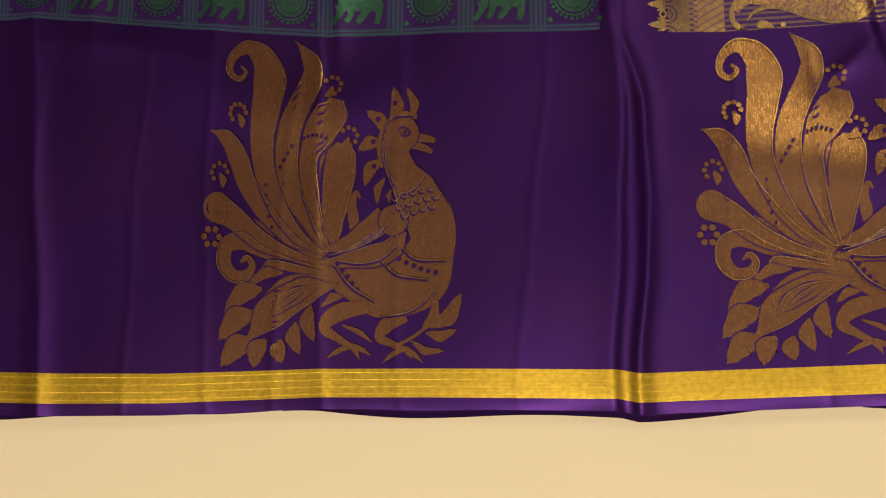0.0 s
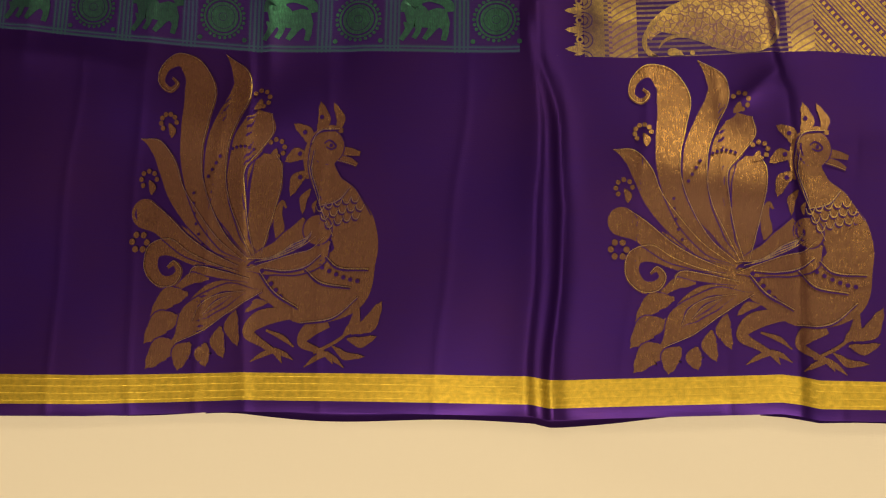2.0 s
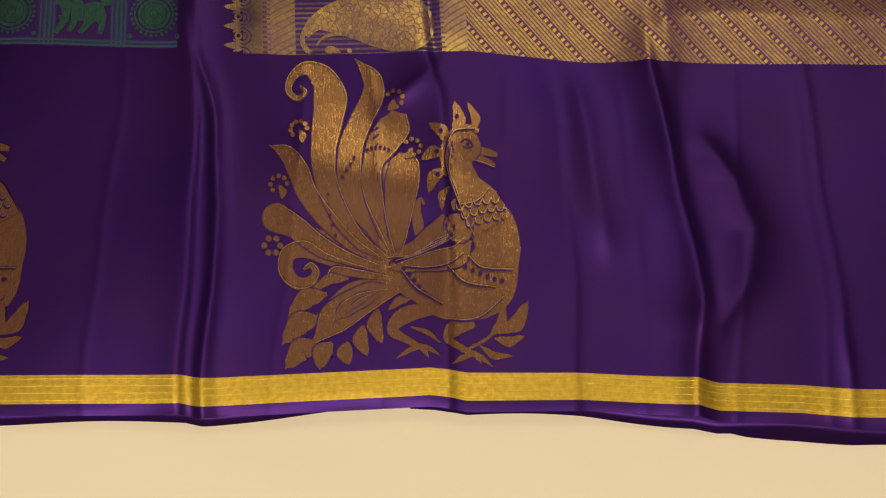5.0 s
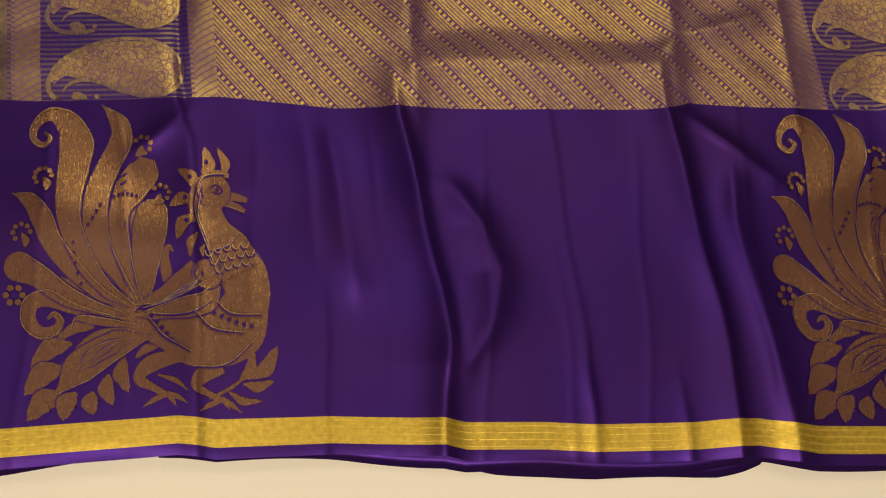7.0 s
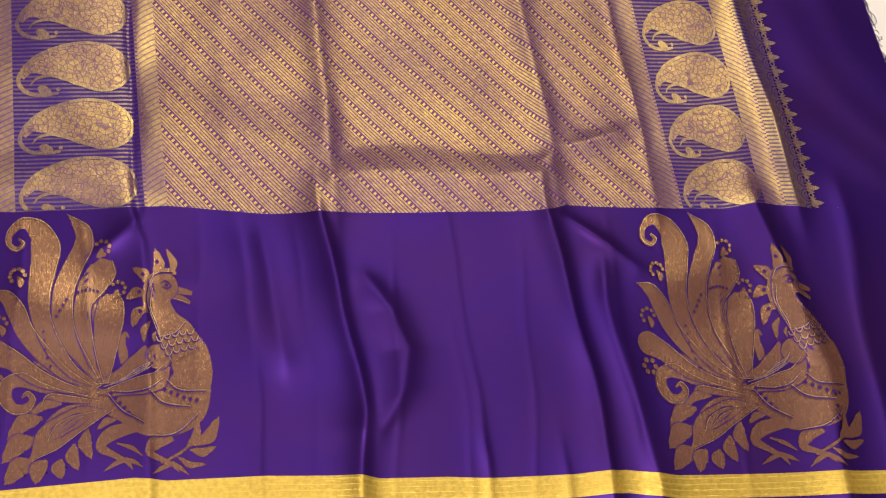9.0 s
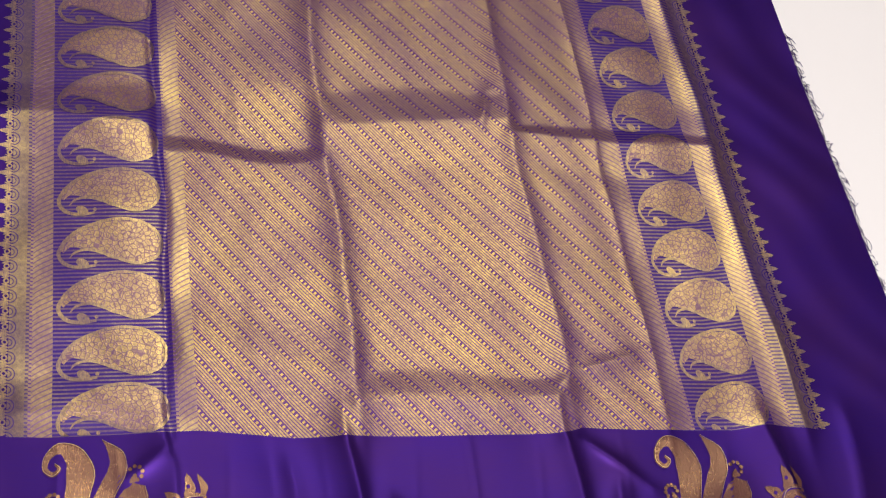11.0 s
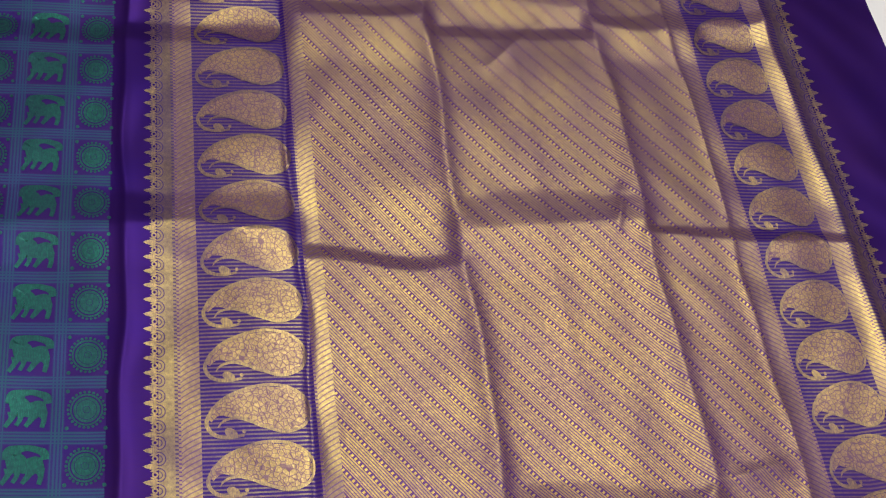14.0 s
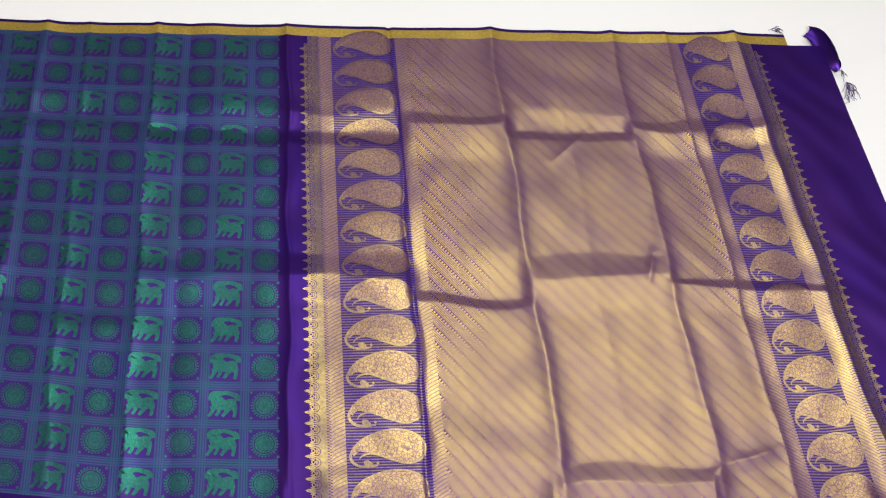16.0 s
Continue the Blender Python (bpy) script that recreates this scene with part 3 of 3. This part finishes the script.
    piece("beak", ([(1160, 250), (1180, 252), (1199, 256)], [18, 14, 9]), gap=0)
    piece("beak", ([(1158, 263), (1178, 268), (1194, 276)], [12, 12, 8]), gap=2.5)
    piece("neck", ([(1188, 384), (1166, 345), (1140, 308), (1128, 275), (1134, 250)], [78, 74, 52, 48, 56]), discs=[(1138, 243, 31)], gap=3.5, side=-1)
    piece("wing", ([(1000, 462), (1042, 458), (1092, 450), (1126, 438), (1144, 408)], [5, 24, 38, 36, 16]), side=-1)
    piece("wing", ([(1000, 442), (1042, 430), (1082, 408), (1112, 386)], [5, 24, 40, 44]))
    piece("shoulder", discs=[(1126, 391, 26)])
    for cx, cy, turn, n in ((1012, 156, 0.6, 6), (1044, 246, 0.5, 6), (838, 210, 2.0, 7), (804, 310, 2.0, 6)):
        px, py = cx + 15 * math.cos(turn), cy - 15 * math.sin(turn)
        piece("bud", leaves=[((2 * cx - px, 2 * cy - py + 12), (cx, cy), 14)], gap=0)
        for i in range(n):
            a = turn - 1.9 + 3.8 * i / (n - 1)
            piece("dot", discs=[(cx + 15 * math.cos(a), cy - 15 * math.sin(a), 4.4)], gap=0)
    for i in range(6):
        piece("dot", discs=[(794 + 14 * math.cos(i * 1.05), 418 + 14 * math.sin(i * 1.05), 5.6)], gap=0)
    # dark threads that part the figure; bright gold beside each paints the edge's glint
    t = Shape()

    def seam(pts, wide=3.2):
        t.stroke(pts, [wide * 0.6] + [wide] * (len(pts) - 2) + [wide * 0.6])
        bright.stroke([(x + 1.5, y - 3.0) for x, y in pts], [1.4] + [2.2] * (len(pts) - 2) + [1.4], 7, 2)

    for i in range(4):
        seam([(1012 + 14 * i, 452 - 4 * i), (1054 + 8 * i, 442 - 7 * i), (1094 + 5 * i, 424 - 6 * i), (1106 + 3 * i, 408 - 4 * i)])
    seam([(1030, 462), (1070, 466), (1106, 458), (1134, 436)])
    for r in range(3):
        for i in range(5 - r // 2):
            x, y = 1128 + 16 * i + 9 * r, 356 + 14 * r - 7 * i + 0.7 * i * i
            seam([(x - 7, y - 4), (x - 4, y + 4), (x + 3, y + 5), (x + 8, y - 5)], 2.4)
    seam([(1126, 352), (1160, 342), (1182, 318)])
    seam([(1105, 462), (1136, 486), (1190, 494)])
    seam([(1142, 440), (1168, 460), (1222, 462)])
    seam([(1022, 468), (1052, 504), (1096, 530)])
    seam([(1100, 556), (1160, 546), (1204, 510)])
    seam([(1114, 250), (1110, 290), (1124, 330), (1128, 350)])
    seam([(1108, 240), (1122, 218), (1158, 214)])
    t.stroke([(1132, 238), (1142, 232), (1154, 242), (1146, 248), (1136, 244)], [2, 3, 3, 3, 2])
    t.disc(1145, 241, 3.4, 8)
    for i in range(6):
        t.disc(1138 + 13 * i, 457 + 24 * math.sin(0.26 * i), 4.0, 7)
        if i < 5:
            t.disc(1028 + 9 * i, 464 + 11 * i, 4.2, 7)
        t.disc(962 + 8 * i, 250 - 5 * math.sin(0.6 * i), 3.0, 7)
        t.disc(892 + 0.9 * i * i, 330 + 18 * i, 2.8, 7)
        if i < 4:
            t.disc(918 + 7 * i, 300 - 12 * i, 3.2, 7)
    for x, y in ((1126, 190), (1096, 218), (1088, 256), (1090, 298)):
        t.disc(x, y, 4.2, 7)
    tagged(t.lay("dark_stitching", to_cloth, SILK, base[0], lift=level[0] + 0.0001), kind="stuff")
    tagged(bright.lay("gold_edge_glint", to_cloth, PAISLEY, base[0], lift=level[0] + 0.00015), kind="stuff")


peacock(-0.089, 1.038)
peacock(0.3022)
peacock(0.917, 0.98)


# paisleys, two columns
def paisley(u0, v0, wide):
    k = wide / 420.0

    def to_cloth(p):
        return np.stack([u0 + p[:, 0] * k, np.maximum(v0 + (205 - p[:, 1]) * 0.000272, EDGE + 0.0005)], -1)

    fill = Shape()
    fill.stroke([(14, 135), (40, 100), (95, 82), (160, 80), (240, 90), (310, 100), (375, 108), (414, 112)], [22, 44, 86, 124, 164, 172, 130, 30], 5, 7)
    whole = fill.lay("paisley", to_cloth, PETALS, sari, "gold brocade paisley")
    rim = Shape()
    rim.stroke([(150, 196), (90, 204), (30, 190), (2, 150), (20, 105), (70, 55), (150, 20), (240, 2), (330, 12), (395, 50), (418, 105), (390, 165), (310, 188), (220, 160), (130, 130), (70, 140), (46, 165)],
               [10, 12, 16, 16, 14, 13, 12, 12, 12, 12, 12, 12, 12, 12, 12, 9, 4], 4)
    rim.disc(98, 186, 28, 10, 18, 0.5)
    rim.disc(150, 182, 8, 8)
    rim.lay("paisley_rim", to_cloth, PAISLEY, whole, lift=0.0012)


for row in range(-1, 13):
    paisley(0.231, 0.3585 + 0.0605 * row, 0.108)
    paisley(0.890, 0.3585 + 0.0605 * row, 0.084)


# pointed edges of the gold strips
def edging(u0, sign):
    s = Shape()
    n = int((1.122 - EDGE) / 0.0165)
    for i in range(n):
        v = EDGE + 0.006 + 0.0165 * i
        s.leaf((u0, v), (u0 + sign * 0.016, v), 0.0062, 0.0)
        s.leaf((u0, v + 0.0025), (u0 + sign * 0.009, v + 0.0052), 0.003, 0.0)
        s.leaf((u0, v - 0.0025), (u0 + sign * 0.009, v - 0.0052), 0.003, 0.0)
        s.ring(u0 + sign * 0.004, v + 0.00825, 0.0016, 0.0034, 8)
    s.lay("pointed_edging", lambda p: p, PAISLEY, sari, "row of small gold points")


edging(0.1835, -1)
edging(1.0255, 1)


# roundels and four-legged figures of the green checks
def roundel(u0, v0):
    s = Shape()
    s.disc(u0, v0, 0.0135, 20)
    s.ring(u0, v0, 0.0150, 0.0168, 24)
    for i in range(26):
        a = 2 * math.pi * i / 26
        s.disc(u0 + 0.0187 * math.cos(a), v0 + 0.0187 * math.sin(a), 0.0016, 6)
    for dx in (-0.0195, 0.0195):
        for dy in (-0.0195, 0.0195):
            s.disc(u0 + dx, v0 + dy, 0.0022, 7)
    whole = s.lay("roundel", lambda p: p, GREEN, sari, "round green silk medallion")
    d = Shape()
    d.ring(u0, v0, 0.0034, 0.0038, 16), d.ring(u0, v0, 0.0102, 0.0107, 20)
    d.lay("inner_ring", lambda p: p, SILK, whole, lift=0.0011)


def beast(u0, v0):
    def to_cloth(p):
        return np.stack([u0 + p[:, 0] * 0.0018, v0 + p[:, 1] * 0.0017], -1)

    s = Shape()
    s.stroke([(-10, 1), (-5, 2), (0, 0), (6, 1), (10, 2)], [9, 12, 9, 10, 7])
    s.stroke([(-8, 4), (-8, 8), (-3, 10)], [9, 8, 6])
    s.stroke([(-5, 10), (1, 11), (6, 10), (10, 8), (11, 4)], [5, 3.5, 4, 5, 4])
    s.stroke([(-8, -2), (-9, -6), (-12, -11)], [6, 3, 2.5])
    s.stroke([(-4, -2), (-4, -6), (-6, -10)], [5, 2.6, 2.4])
    s.stroke([(4, -2), (2, -6), (-1, -10.5)], [6, 3.4, 2.4])
    s.stroke([(8, -2), (9, -6), (8, -11)], [6, 3, 2.6])
    s.lay("animal_figure", to_cloth, GREEN, sari, "green silk figure on four legs")


for col in range(11):
    for row in range(14):
        v = 0.331 + 0.059 * row
        if v < 1.12:
            (beast if col % 2 else roundel)(0.1105 - 0.0586 * col, v)


# the layers folded under the near edge
def under_layer(u0, u1, reach, z, wob):
    n = 90
    u = np.linspace(u0, u1, n)
    out = reach + 0.004 * np.sin(9 * u + wob) + 0.002 * np.sin(31 * u + 2 * wob)
    end = np.clip(np.minimum(u - u0, u1 - u) / 0.04, 0, 1) ** 0.5
    rows, uvs = [], []
    for k, (f, dz) in enumerate(((0.0, 0.0), (0.5, 0.0002), (0.85, -0.0002), (1.0, -0.0012), (0.93, -0.0022))):
        base = place(u, 0 * u + 0.05)
        tip = place(u, 0 * u + 0.003)
        y = base[:, 1] + (tip[:, 1] - out * end - base[:, 1]) * f
        rows.append(np.stack([u, y, 0 * u + z + dz + 0.0006 * np.sin(40 * u + wob)], -1))
        uvs.append(np.stack([u, y], -1))
    faces = [(j * n + i, j * n + i + 1, (j + 1) * n + i + 1, (j + 1) * n + i) for j in range(4) for i in range(n - 1)]
    part("under_layer", mesh_from("under_layer", np.vstack(rows), faces, np.vstack(uvs), SILK), sari, "folded purple layer under the edge")


under_layer(-0.9, -0.06, 0.002, 0.0030, 0.3)
under_layer(-0.12, 0.42, 0.001, 0.0026, 1.1)
under_layer(0.32, 1.10, 0.004, 0.0052, 2.2)
under_layer(0.54, 0.80, 0.010, 0.0018, 0.7)
under_layer(0.57, 1.06, 0.006, 0.0036, 3.0)


# loose threads of the cut end
def threads(name, spots, label):
    cu = bpy.data.curves.new(name, "CURVE")
    cu.dimensions, cu.bevel_depth, cu.bevel_resolution = "3D", 0.00035, 1
    rnd = random.Random(3)
    for x, y, z, dx, dy, n, length in spots:
        for _ in range(n):
            sp = cu.splines.new("POLY")
            sp.points.add(5)
            a = math.atan2(dy, dx) + rnd.gauss(0, 0.35)
            px, py = x + rnd.uniform(-0.003, 0.003), y + rnd.uniform(-0.006, 0.006)
            l = length * rnd.uniform(0.5, 1.1)
            for i, q in enumerate(sp.points):
                f = i / 5
                q.co = (px + l * f * math.cos(a), py + l * f * math.sin(a), max(0.001, z * (1 - f) + 0.002 * math.sin(3 * f)), 1)
                a += rnd.gauss(0, 0.25)
    tmp = new(name, cu)
    me = bpy.data.meshes.new_from_object(tmp.evaluated_get(bpy.context.evaluated_depsgraph_get()))
    bpy.data.objects.remove(tmp)
    me.materials.clear()
    me.materials.append(SILK)
    tagged(part(name, me, sari, label), kind="stuff")


fringe = []
for i in range(60):
    v = 0.20 + 0.62 * i / 60
    q = place(U1 - 0.002, v)
    fringe.append((q[0], q[1], q[2], 1.0, 0.1, 5, 0.018))
threads("fringe", fringe, "frayed purple thread ends")
q = place(0.985, 0.0)
threads("thread_tuft", [(q[0], q[1] - 0.012, 0.004, -0.3, -1.0, 26, 0.035)], "small purple thread tuft")


def corner_flap():
    nu, nv = 14, 18
    verts, uvs = [], []
    for j in range(nv):
        for i in range(nu):
            a, b = i / (nu - 1), j / (nv - 1)
            roll = 2.6 * a
            x = 1.014 + 0.042 * b + 0.016 * math.sin(roll) * (0.5 + 0.5 * math.sin(math.pi * b)) + 0.004 * a
            y = 1.152 - 0.085 * b + 0.012 * a + 0.006 * math.sin(7 * b)
            z = 0.010 + 0.016 * (1 - math.cos(roll)) * (0.5 + 0.5 * math.sin(math.pi * b)) + 0.002 * math.sin(9 * b + 4 * a)
            verts.append((x, y, z))
            uvs.append((x, y))
    faces = [(j * nu + i, j * nu + i + 1, (j + 1) * nu + i + 1, (j + 1) * nu + i) for j in range(nv - 1) for i in range(nu - 1)]
    part("turned_corner", mesh_from("turned_corner", verts, faces, uvs, SILK), sari, "corner of the cloth rolled over on itself")


corner_flap()
threads("thread_tuft", [(1.072, 1.045, 0.012, 0.6, -0.8, 24, 0.03), (1.066, 1.075, 0.016, 1.0, 0.3, 10, 0.014), (0.972, 1.166, 0.006, 0.4, 1.0, 14, 0.016)], "small purple thread tuft")
